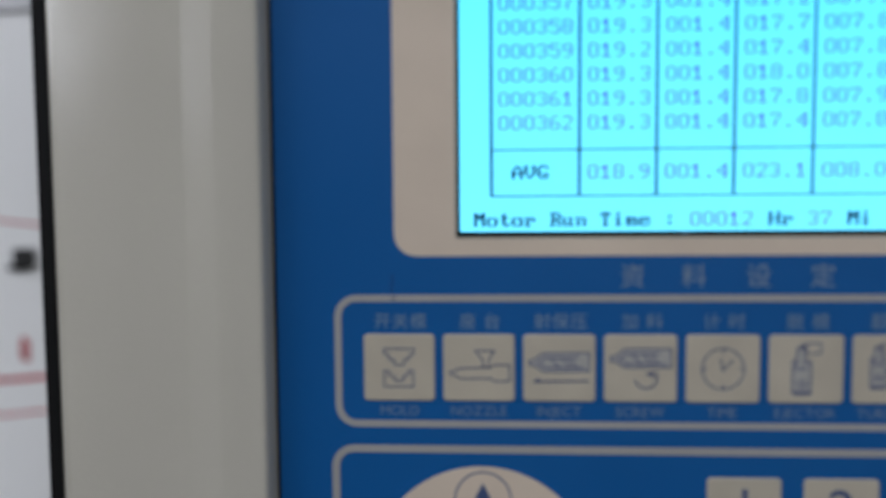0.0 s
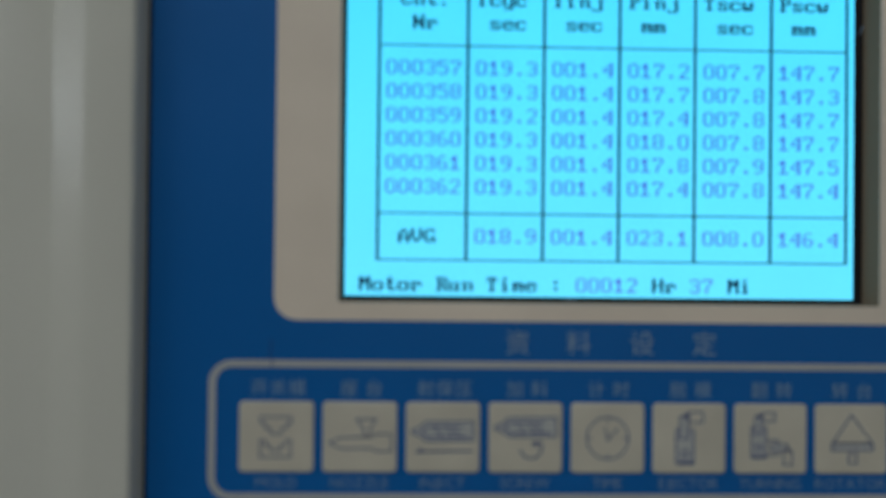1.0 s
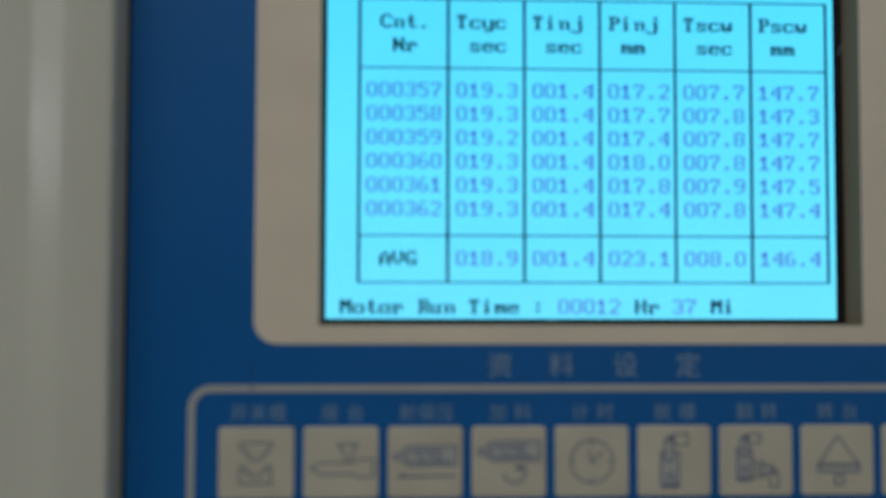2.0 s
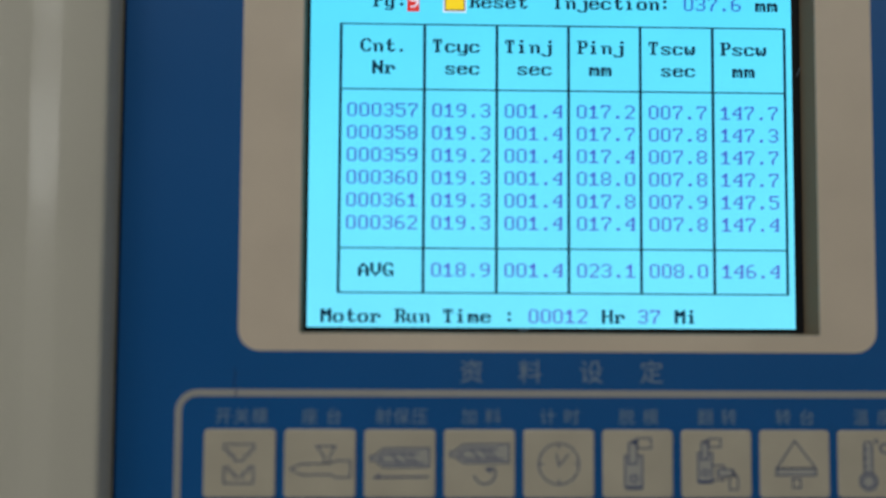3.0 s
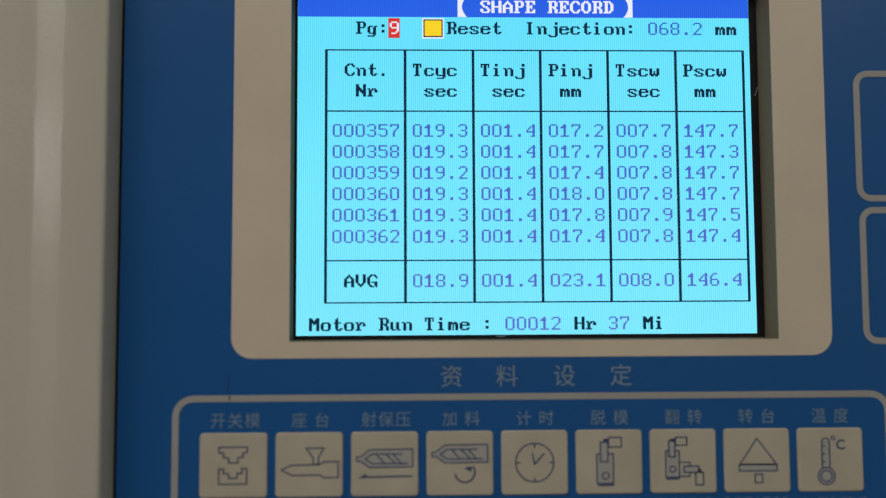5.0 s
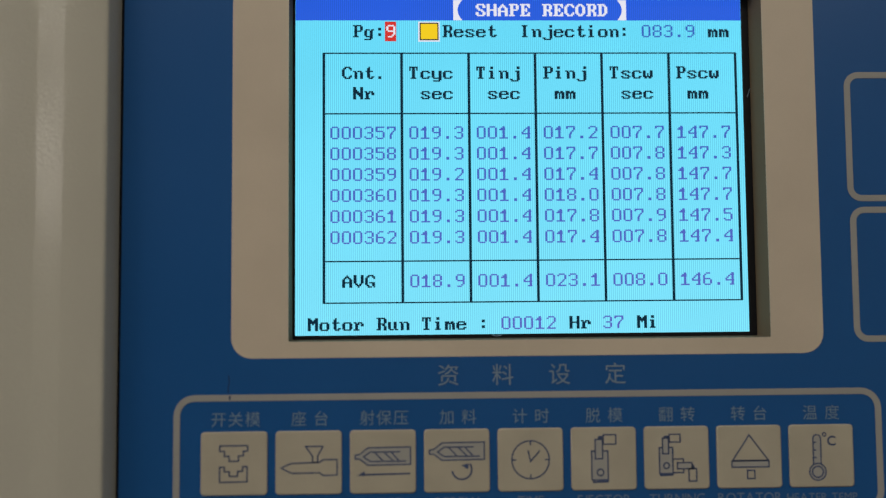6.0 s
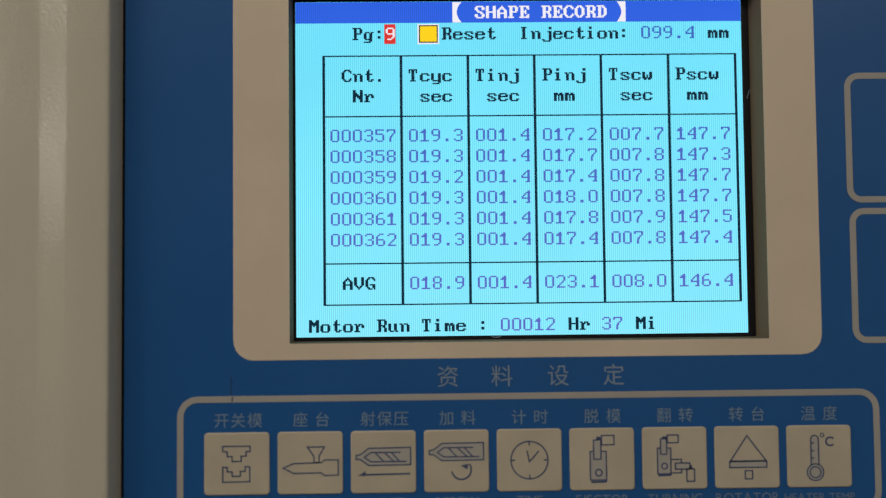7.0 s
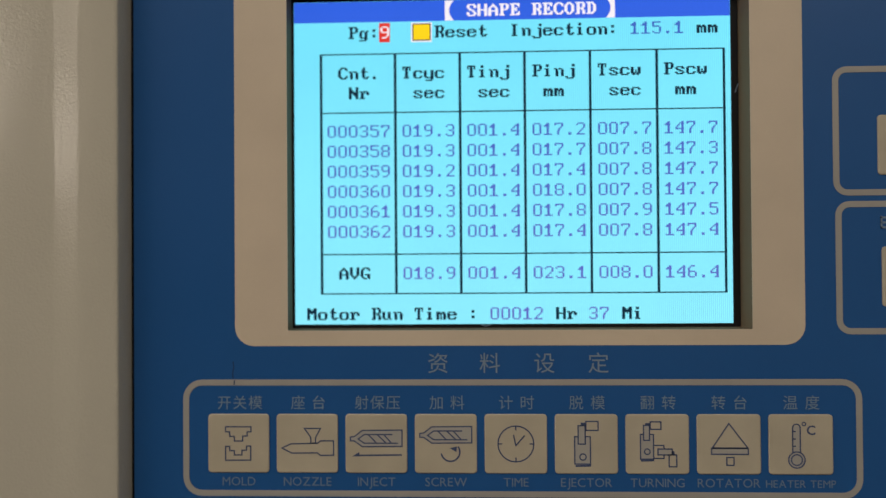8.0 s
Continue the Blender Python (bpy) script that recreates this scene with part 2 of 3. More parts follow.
def cell_char(char, x, z, y, size=1.0):
    """One character from rows of square dots; x is the left of its cell, z its base line."""
    verts, faces = [], []
    for row, line in enumerate(DOTS[char].split("/")):
        top = z + (9 - row) * DOT_H * size
        for first, last in dark_runs(line):
            # the figures are set in strokes of even weight
            spread = (0.24 if last - first == 1 else -0.14 if last - first == 2 else 0.1) if char in "0123456789" else 0.08
            a, b = x + (1 + first - spread) * DOT_W * size, x + (1 + last + spread) * DOT_W * size
            k = len(verts)
            verts += [(a, y, top - DOT_H * size), (b, y, top - DOT_H * size), (b, y, top), (a, y, top)]
            faces.append((k, k + 1, k + 2, k + 3))
    return verts, faces


def dark_runs(line):
    """Where runs of dark dots begin and end in a row."""
    edges = [k for k in range(len(line) + 1) if ("." + line + ".")[k] != ("." + line + ".")[k + 1]]
    return list(zip(edges[::2], edges[1::2]))


def cell_text(text, n, z, y):
    """Characters of the display, one to a cell of its 40 columns."""
    return join(*[cell_char(char, 22.2 + 2.85 * (n + i), z, y) for i, char in enumerate(text)])


def print_text(text, x, z, size, y=-0.14, bold=0.0, spacing=1.0):
    """A printed line of letters that starts at x, set by the font's own widths."""
    geos, at = [], x
    for char in text:
        if char == " ":
            at += 0.3 * size * spacing
            continue
        pts, faces, a, b = glyph(char, bold)
        geos.append(([(at + (px - a) * size, y, z + pz * size) for px, pz in pts], faces))
        at += (b - a + 0.1) * size * spacing
    return join(*geos), at


def centred_text(text, x, z, size, **more):
    end = print_text(text, 0, z, size, **more)[1] - 0.1 * size
    return print_text(text, x - end / 2, z, size, **more)[0]


# ---- the room ----
def room():
    def block(name, a, b, mat, label):
        v, f = box_geo(*a, *b)
        return tagged(mesh_object(name, v, f, mat, unit=1.0), label, "floor" if name == "floor" else "ceiling" if name == "ceiling" else "wall", kind="structure")
    # the room's depth and dark floor, both unseen, shape reflections on the foil
    block("floor", (-3.2, -9.1, -0.1), (3.2, 0.24, 0.0), CONCRETE, "grey concrete workshop floor")
    block("ceiling", (-3.2, -9.1, 3.2), (3.2, 0.24, 3.3), WALL_PAINT, "plain pale workshop ceiling")
    block("wall_north", (-3.2, 0.12, 0.0), (3.2, 0.24, 3.2), WALL_PAINT, "plain pale painted workshop wall")
    block("wall_south", (-3.2, -9.1, 0.0), (3.2, -8.98, 3.2), WALL_PAINT, "plain pale painted workshop wall")
    block("wall_west", (-3.2, -8.98, 0.0), (-3.08, 0.12, 3.2), WALL_PAINT, "plain pale painted workshop wall")
    block("wall_east", (3.08, -8.98, 0.0), (3.2, 0.12, 3.2), WALL_PAINT, "plain pale painted workshop wall")


def ceiling_lights():
    for x, y, z, turned, power in LAMPS:
        thing = tagged(new("unseen_light"), "white fluorescent light with a bare glowing tube, unseen, set to light the panel", "ceiling light", "fluorescent lights under the ceiling")
        thing.matrix_world = pose(x, y, z, 0, 0, turned)
        mesh_object("housing", *slab_geo(rounded(-620, -60, 620, -2, 8), -75, 75, 4), LAMP_WHITE, thing)
        tube = []
        for k in range(12):
            w = math.tau * k / 12
            tube += [(-590, 13 * math.cos(w), -80 + 13 * math.sin(w)), (590, 13 * math.cos(w), -80 + 13 * math.sin(w))]
        mesh_object("tube", tube, [(2 * k, 2 * ((k + 1) % 12), 2 * ((k + 1) % 12) + 1, 2 * k + 1) for k in range(12)], TUBE, thing, "glowing white tube", smooth=True)
        for s in (-1, 1):
            mesh_object("tube_holder", *box_geo(s * 592 - 8, -16, -98, s * 592 + 8, 16, -59), LAMP_WHITE, thing)
        if z < 3.2:
            for s in (-1, 1):
                mesh_object("hanging_rod", *box_geo(s * 450 - 4, -4, -3, s * 450 + 4, 4, 3200 - z * 1000), LAMP_WHITE, thing)
        lamp = bpy.data.lights.new("tube_light", "AREA")
        lamp.shape, lamp.size, lamp.size_y, lamp.energy, lamp.color = "RECTANGLE", 1.15, 0.12, power, (1.0, 0.97, 0.93)
        light = new("tube_light", lamp)
        light.matrix_world = pose(x, y, z - 0.12, 0, 0, turned)
        if turned:
            # the hung tube's light is turned sideways to brighten the frame's folded edge
            light.matrix_world = pose(x + 0.1, y, z - 0.1, 70, 0, -90)


# ---- the operator cabinet ----
FRAME = (-20.6, 1040.0, 262.0, 1346.0)


def operator_cabinet():
    thing = tagged(new("operator_cabinet"), "light grey powder-coated machine operator cabinet with a raised panel frame", "control cabinet")
    x0, z0, x1, z1 = FRAME
    prof = [(0, 0.4), (0.6, -5.6), (0.75, -6.1), (1.1, -6.4), (1.9, -6.5), (10.4, -6.5), (11.0, -6.42), (11.5, -6.26), (17.8, -4.34), (18.3, -4.2), (18.9, -4.12), (47.0, -3.2), (48.8, -2.6), (50.0, -1.2), (50.4, 0.4), (50.4, 40.0), (48.4, 40.0), (48.4, 6.0)]
    verts, faces, n = [], [], len(prof)
    for sx, sz in ((-1, -1), (1, -1), (1, 1), (-1, 1)):
        verts += [((x0 if sx < 0 else x1) + sx * d, y, (z0 if sz < 0 else z1) + sz * d) for d, y in prof]
    for c in range(4):
        e = (c + 1) % 4
        faces += [(c * n + i, c * n + i + 1, e * n + i + 1, e * n + i) for i in range(n - 1)]
    frame_ob = mesh_object("frame", verts, faces, POWDER_COAT, thing, "raised grey frame with a folded front edge", smooth=True)
    soft = frame_ob.modifiers.new("edges", "EDGE_SPLIT")
    soft.split_angle = radians(35)
    gasket = [ring_geo(rounded(x0 - 53.4, z0 - 53.4, x1 + 53.4, z1 + 53.4, 2), rounded(x0 - 50.5, z0 - 50.5, x1 + 50.5, z1 + 50.5, 1), -1.4, 36)]
    mesh_object("gasket", *join(*gasket), RUBBER_AND_SHADE, thing, "black rubber edge strip")
    # shade in the gap beside the foil, put in as a black strip
    mesh_object("seal", *ring_geo(rounded(x0 + 0.02, z0 + 0.02, x1 - 0.02, z1 - 0.02, 0.3), rounded(x0 + 1.8, z0 + 1.8, x1 - 1.8, z1 - 1.8, 0.3), 0.52, 0.58), RUBBER_AND_SHADE, thing, "black seal in the joint round the keypad")
    mesh_object("body", *join(box_geo(x0 - 48, 40.2, 0, x1 + 48, 119, z1 + 48)), POWDER_COAT, thing)
    mesh_object("backing_plate", *ring_geo(rounded(x0 - 30, z0 - 30, x1 + 30, z1 + 30, 2), rounded(10, 1214, 150, 1318, 2), 0.6, 2.0), POWDER_COAT, thing)


# ---- the printed keypad ----
WINDOW = (21.0, 1221.6, 140.4, 1310.4)
KEY_W, KEY_H, KEY_PITCH, KEY_Z = 16.0, 15.2, 18.0, 1192.4


def screw_barrel(dz):
    line = [(-6.7, 1.7), (-5.7, 1.8), (-3.6, 3.4), (6.7, 3.5), (6.7, -0.7), (-3.6, -0.8), (-5.7, 0.7), (-6.7, 0.7)]
    core = [(4.2, 2.35), (-3.1, 2.35), (-4.7, 1.2), (-3.1, 0.1), (5.6, 0.1)]
    geos = [stroke_geo([(x, z + dz) for x, z in line], closed=True), stroke_geo([(x, z + dz) for x, z in core])]
    for a, b in ((-2.0, 0.0), (0.3, 2.5), (2.0, 3.9)):
        geos.append(stroke_geo([(a, 2.3 + dz), (b, 0.2 + dz)]))
    return geos


def rect(x0, z0, x1, z1, width=0.32):
    return stroke_geo([(x0, z0), (x1, z0), (x1, z1), (x0, z1)], width, True)


def icon_mold():
    upper = [(-3.4, 4.3), (3.3, 4.3), (3.3, 3.0), (2.3, 3.0), (2.3, 1.9), (1.1, 1.9), (1.1, 0.6), (-1.1, 0.6), (-1.1, 1.8), (-2.3, 1.8), (-2.3, 3.0), (-3.4, 3.0)]
    lower = [(-3.4, -0.8), (-2.3, -0.8), (-2.3, -1.9), (-1.1, -1.9), (-1.1, -3.0), (0.9, -3.0), (0.9, -1.8), (2.1, -1.8), (2.1, -0.7), (3.2, -0.7), (3.2, -4.35), (-3.4, -4.4)]
    return [stroke_geo(upper, closed=True), stroke_geo(lower, closed=True)]


def icon_nozzle():
    funnel = [(-0.7, 3.9), (3.5, 3.9), (2.2, 1.6), (2.2, 0.1), (0.95, 0.1), (0.95, 1.6)]
    barrel = [(-6.6, -1.2), (-4.2, -0.1), (2.7, 0.05), (3.5, 0.7), (6.9, 0.7), (6.9, -3.0), (3.5, -3.1), (2.7, -2.4), (-4.0, -2.5)]
    return [stroke_geo(funnel, closed=True), stroke_geo(barrel, closed=True)]


def icon_inject():
    return screw_barrel(0.0) + [stroke_geo([(6.6, -2.9), (-4.4, -3.05)], 0.4), fill_geo([(-6.3, -3.3), (-4.4, -2.2), (-4.4, -3.3)])]


def icon_screw():
    return screw_barrel(0.95) + [stroke_geo(arc(1.2, -2.1, 2.4, 190, 395), 0.4), fill_geo([(1.0, -1.1), (2.9, -0.7), (2.7, -2.1)])]


def icon_time():
    geos = [circle_geo(0, 0, 4.6), stroke_geo([(-0.6, 2.3), (0, -0.4), (2.3, 2.2)])]
    for a in (0, 90, 180, 270):
        c, s = math.cos(radians(a)), math.sin(radians(a))
        geos.append(stroke_geo([(3.5 * c, 3.5 * s), (4.5 * c, 4.5 * s)]))
    return geos


def icon_ejector():
    return [stroke_geo([(-2.1, 1.9), (-3.0, 1.9), (-3.0, -5.1), (1.0, -5.1), (1.0, 1.9), (-0.3, 1.9)]), rect(-2.1, 0.0, -0.3, 4.7), rect(-0.1, 3.5, 3.0, 5.8), fill_geo([(-1.4, 4.7), (-0.3, 4.7), (-0.3, 5.5), (-1.4, 5.5)]),
            circle_geo(-0.9, -3.3, 0.8), stroke_geo([(-2.8, -5.6), (1.1, -5.5)], 0.45)]


def icon_turning():
    return [stroke_geo([(-3.5, 2.5), (-4.3, 2.5), (-4.3, -3.8), (-1.0, -3.8), (-1.0, 2.5), (-2.0, 2.5)]), rect(-3.5, 1.0, -2.0, 4.8), rect(-1.8, 3.8, 0.9, 5.7), circle_geo(-2.6, -1.9, 0.7), stroke_geo([(-1.0, -0.3), (1.6, -0.3), (1.6, -1.2)]), stroke_geo([(1.6, -2.7), (1.6, -3.6), (-1.0, -3.6)]), rect(0.1, -2.7, 3.7, -1.2),
            rect(2.9, -5.7, 4.8, -2.7), stroke_geo([(-4.2, -4.2), (-0.9, -4.1)], 0.45), fill_geo([(-3.1, 4.8), (-1.9, 4.8), (-1.9, 5.4), (-3.1, 5.4)]), fill_geo([(3.5, -2.7), (4.4, -2.7), (4.2, -1.8), (3.6, -1.6)])]


def icon_rotator():
    return [stroke_geo([(0, 5.3), (4.7, -0.9), (-4.2, -0.9)], closed=True), rect(-4.4, -2.5, 4.8, -1.0), rect(-0.6, -5.3, 1.2, -3.3)]


def icon_heater():
    tube = [(-0.2, -2.0)] + arc(-1.15, 4.2, 0.95, 0, 180, 8) + [(-2.1, -2.0)]
    return [stroke_geo(tube), circle_geo(-1.1, -3.9, 2.05), circle_geo(-1.1, -3.9, 1.35), circle_geo(0.75, 5.2, 0.45, 0.25), char_geo("C", 2.5, 2.5, 3.3, -0.05, 0.02)] + [
        stroke_geo([(-2.1, z), (-1.3, z)]) for z in (3.3, 1.4, -0.4)]


def tint_shapes(caption):
    """Grey-tinted areas inside some of the key symbols, as outlines."""
    barrel = [(-6.7, 1.7), (-5.7, 1.8), (-3.6, 3.4), (6.7, 3.5), (6.7, -0.7), (-3.6, -0.8), (-5.7, 0.7), (-6.7, 0.7)]
    box = lambda x0, z0, x1, z1: [(x0, z0), (x1, z0), (x1, z1), (x0, z1)]
    return {
        "INJECT": [barrel], "SCREW": [[(x, z + 0.95) for x, z in barrel]],
        "EJECTOR": [box(-3.0, -5.1, 1.0, 1.9), box(-2.1, 1.9, -0.3, 4.7)], "TURNING": [box(-4.3, -3.8, -1.0, 2.5), box(-3.5, 2.5, -2.0, 4.8), box(0.1, -2.7, 3.7, -1.2)],
        "ROTATOR": [box(-4.4, -2.5, 4.8, -1.0)], "HEATER TEMP": [box(-2.1, -2.0, -0.2, 4.6), arc(-1.1, -3.9, 2.05, 0, 345, 23)],
    }.get(caption, [])


KEY_KINDS = [
    ("MOLD", "开关模", icon_mold, "beige square key with a mould halves symbol"),
    ("NOZZLE", "座台", icon_nozzle, "beige square key with a hopper and nozzle symbol"),
    ("INJECT", "射保压", icon_inject, "beige square key with a barrel and straight arrow symbol"),
    ("SCREW", "加料", icon_screw, "beige square key with a barrel and curved arrow symbol"),
    ("TIME", "计时", icon_time, "beige square key with a clock symbol"),
    ("EJECTOR", "脱模", icon_ejector, "beige square key with an ejector symbol"),
    ("TURNING", "翻转", icon_turning, "beige square key with a turning arm symbol"),
    ("ROTATOR", "转台", icon_rotator, "beige square key with a triangle turntable symbol"),
    ("HEATER TEMP", "温度", icon_heater, "beige square key with a thermometer symbol"),
]


def outline(name, x0, z0, x1, z1, r, w, thing):
    return mesh_object(name, *ring_geo(rounded(x0, z0, x1, z1, r), rounded(x0 + w, z0 + w, x1 - w, z1 - w, r - w), -0.12, 0.0), OUTLINE_PRINT, thing, "grey-beige printed outline")


def membrane_keypad():
    thing = tagged(new("membrane_keypad"), "blue membrane keypad with beige square keys and printed outlines", "keypad")
    x0, z0, x1, z1 = FRAME
    a, b, c, d = WINDOW
    mesh_object("overlay", *ring_geo(rounded(x0 + 0.85, z0 + 0.85, x1 - 0.85, z1 - 0.85, 0.5), rounded(a - 4, b - 2, c + 4, d + 2, 0.5), 0.0, 0.5), BLUE_FOIL, thing, "satin blue printed foil")
    mesh_object("screen_border", *ring_geo(rounded(7.1, 1217.6, 153.6, 1316.0, 5.0), rounded(a, b, c, d, 0.3), -0.12, 0.0), BEIGE_PRINT, thing, "beige border round the screen window")
    outline("outline", -6.7, 1178.6, 167.5, 1208.9, 5.0, 1.55, thing)
    outline("outline", -7.7, 1095.0, 167.5, 1174.4, 5.0, 1.7, thing)
    outline("outline", 161.0, 1255.4, 240.0, 1288.3, 3.6, 1.55, thing)
    outline("outline", 161.4, 1220.2, 240.0, 1254.0, 3.6, 1.55, thing)
    for char, x in zip("资料设定", (60.1, 73.5, 87.5, 101.3)):
        mesh_object("title", *char_geo(char, x, 1211.0, 5.6, -0.14, 0.0), PALE_PRINT, thing, "pale printed title character")
    first = None
    for i, (caption, name, icon, label) in enumerate(KEY_KINDS):
        x = KEY_PITCH * i + KEY_W / 2
        if first is None:
            key = mesh_object("key", *slab_geo(rounded(-KEY_W / 2, -KEY_H / 2, KEY_W / 2, KEY_H / 2, 0.9, 4), -0.45, 0.0, 0.25), KEY_PRINT, thing, label)
            first = key.data
        else:
            key = new("key", first)
            key.parent = thing
            tagged(key, label)
        key.location = (x * MM, 0, KEY_Z * MM)
        mark = mesh_object("icon", *join(*icon()), ICON_PRINT, key, "thin dark blue line symbol")
        mark.location = (0, -0.47 * MM, 0)
        for k, shape in enumerate(tint_shapes(caption)):
            mesh_object("icon_tint", *fill_geo(shape, -0.02 - 0.004 * k, 0.0), TINT_PRINT, key, "grey tint inside the symbol").location = (0, -0.45 * MM, 0)
        if len(name) == 3:
            geos = [char_geo(ch, x + (k - 1) * 4.1 + 0.3, 1201.5, 3.85, -0.14) for k, ch in enumerate(name)]
        else:
            geos = [char_geo(ch, x + (k - 0.5) * 5.5 + 0.3, 1201.5, 3.85, -0.14) for k, ch in enumerate(name)]
        mesh_object("key_name", *join(*geos), NAME_PRINT, thing, "small pale printed characters")
        mesh_object("caption", *centred_text(caption, x, 1181.4, 3.2 if len(caption) < 9 else 2.75), FAINT_PRINT, thing, "faint small printed capitals")
    disc = mesh_object("dial", *slab_geo(arc(26.6, 1144.1, 25.5, 0, 355, 71), -0.12, 0.0), BEIGE_PRINT, thing, "round beige direction pad")
    mesh_object("key_ring", *circle_geo(26.8, 1161.9, 6.4, 0.4), ICON_PRINT, disc).location = (0, -0.13 * MM, 0)
    mesh_object("arrow", *fill_geo([(26.8, 1165.8), (24.6, 1161.5), (29.0, 1161.5)]), ICON_PRINT, disc, "dark arrow pointing up").location = (0, -0.13 * MM, 0)
    for k, digit in enumerate("123"):
        x = 77.0 + 21.2 * k
        key = mesh_object("number_key", *slab_geo(rounded(x, 1152.4, x + 16.2, 1167.7, 0.9, 4), -0.45, 0.0, 0.25), KEY_PRINT, thing, "beige square number key")
        mesh_object("number", *char_geo(digit, x + 8.2, 1156.4, 13.0, -0.5), ICON_PRINT, key)
    for x, top in ((172.1, 1275.8), (172.8, 1242.4)):
        mesh_object("function_key", *slab_geo(rounded(x, top - 15.2, x + 16, top, 0.9, 4), -0.45, 0.0, 0.25), KEY_PRINT, thing, "beige square function key")
    bars = [box_geo(172.6, -0.14, 1247.0 + k * 1.25, 176.0, -0.1, 1247.5 + k * 1.25) for k in range(3)] + [box_geo(172.6, -0.14, 1247.0, 173.1, -0.1, 1250.2)]
    mesh_object("key_name", *join(*bars), NAME_PRINT, thing, "small pale printed bars")
    scuffs = [stroke_geo([(6.5, 1209.2), (6.4, 1210.6), (6.7, 1212.0), (6.5, 1213.6)], 0.3, y0=-0.02), stroke_geo([(6.8, 1207.6), (6.9, 1208.7)], 0.35, y0=-0.13)]
    for s in scuffs:
        mesh_object("scuff", *s, SCUFF, thing, "fine dark scratch")


# ---- the display ----
FACE_Y = 5.3
GROW, CX, CZ = 1.00965, 67.5, 1244.7
ROW_PITCH = 5.31
WHEEL_Z = 1300.0
WHEEL_CELLS = (31, 32, 33, 35)


def grown(geo):
    """Display coordinates on the panel plane carried back to the glass."""
    v, f = geo
    return [(CX + (x - CX) * GROW, y, CZ + (z - CZ) * GROW) for x, y, z in v], f


def cell_x(n):
    return CX + (22.2 + 2.85 * n - CX) * GROW


def lcd_display():
    thing = tagged(new("lcd_display"), "lit cyan LCD screen showing a shape record table of figures", "display")
    a, b, c, d = WINDOW
    near, far = rounded(a, b, c, d, 0.3), rounded(a + 0.15, b + 0.15, c - 1.2, d - 0.15, 0.3)
    n = len(near)
    verts = [(x, y, z) for line, y in ((near, 0.02), (far, FACE_Y - 0.27), (far, FACE_Y + 1.5), (rounded(a - 2, b - 1.5, c + 2, d + 1.5, 0.4), FACE_Y + 1.5), (rounded(a - 2, b - 1.5, c + 2, d + 1.5, 0.4), 0.52)) for x, z in line]
    faces = [(r * n + k, r * n + (k + 1) % n, (r + 1) % 5 * n + (k + 1) % n, (r + 1) % 5 * n + k) for r in range(5) for k in range(n)]
    mesh_object("shroud", verts, faces, SHROUD, thing, "brown plastic window reveal")
    sx0, sx1, sz0, sz1 = 22.2, 136.6, 1222.95, 1308.4
    gx = lambda x: CX + (x - CX) * GROW
    gz = lambda z: CZ + (z - CZ) * GROW
    mesh_object("screen_bezel", *ring_geo(rounded(a + 0.2, b + 0.2, c - 1.25, d - 0.2, 0.3), rounded(gx(sx0), gz(sz0), gx(sx1), gz(sz1), 0.2), FACE_Y - 0.25, FACE_Y + 1.4), BLACK_METAL, thing, "thin black screen rim")
    # a short pale streak on the right side of the rim
    mesh_object("scratch", *stroke_geo([(138.3, 1283.2), (139.0, 1285.2), (140.1, 1286.6)], 0.2, y0=FACE_Y - 0.3, y1=FACE_Y - 0.26), PALE_PRINT, thing, "short pale scratch on the rim")
    # a glint of light on the lower rim, painted as a pale stroke
    mesh_object("nick", *stroke_geo([(71.4, 1222.5), (72.6, 1222.25), (73.8, 1222.5)], 0.22, y0=FACE_Y - 0.28, y1=FACE_Y - 0.26), PALE_PRINT, thing, "tiny pale nick in the rim")
    # the lit face, with a slot for the four counting wheels
    half = 2.4
    xs = [gx(sx0), cell_x(31) - 0.03, cell_x(34) + 0.03, cell_x(35) - 0.03, cell_x(36) + 0.03, gx(sx1)]
    zs = [gz(sz0), gz(WHEEL_Z) - half, gz(WHEEL_Z) + half, gz(sz1)]
    verts = [(x, FACE_Y, z) for z in zs for x in xs]
    faces = [(r * 6 + k, r * 6 + k + 1, r * 6 + k + 7, r * 6 + k + 6) for r in range(3) for k in range(5) if not (r == 1 and k in (1, 3))]
    mesh_object("screen_face", verts, faces, CELL_CYAN, thing, "glowing cyan background")
    y = FACE_Y - 0.03
    mesh_object("title_bar", *grown(box_geo(22.25, y, 1302.9, 136.55, y + 0.02, 1308.35)), CELL_BLUE, thing, "deep blue title bar")

    def words(text, n, z, mat, dy=-0.03):
        """Each word or figure of a line is a piece of its own."""
        at = 0
        for word in text.split(" "):
            if word:
                mesh_object("lettering", *grown(cell_text(word, n + at, z, y + dy)), mat, thing)
            at += len(word) + 1
    words("SHAPE RECORD", 16, 1304.0, CELL_WHITE)
    for s, x in ((1, 62.4), (-1, 106.9)):
        bracket = [(x, 1302.95), (x + s * 2.3, 1302.95)] + [(x + s * (1.1 + 1.2 * (k / 6) ** 2), 1305.6 - 2.6 * k / 6) for k in (5, 4, 3, 2, 1, 0)] + [(x + s * (1.1 + 1.2 * (k / 6) ** 2), 1305.6 + 2.6 * k / 6) for k in (1, 2, 3, 4, 5, 6)] + [(x, 1308.2)]
        v, f = slab_geo(bracket, y - 0.03, y)
        mesh_object("bracket", *grown((v, f)), CELL_WHITE, thing, "white title bracket")
    words("Pg:", 5, 1298.5, CELL_INK)
    mesh_object("page_field", *grown(box_geo(44.9, y, 1297.5, 47.8, y + 0.02, 1302.6)), CELL_RED, thing, "red page number field")
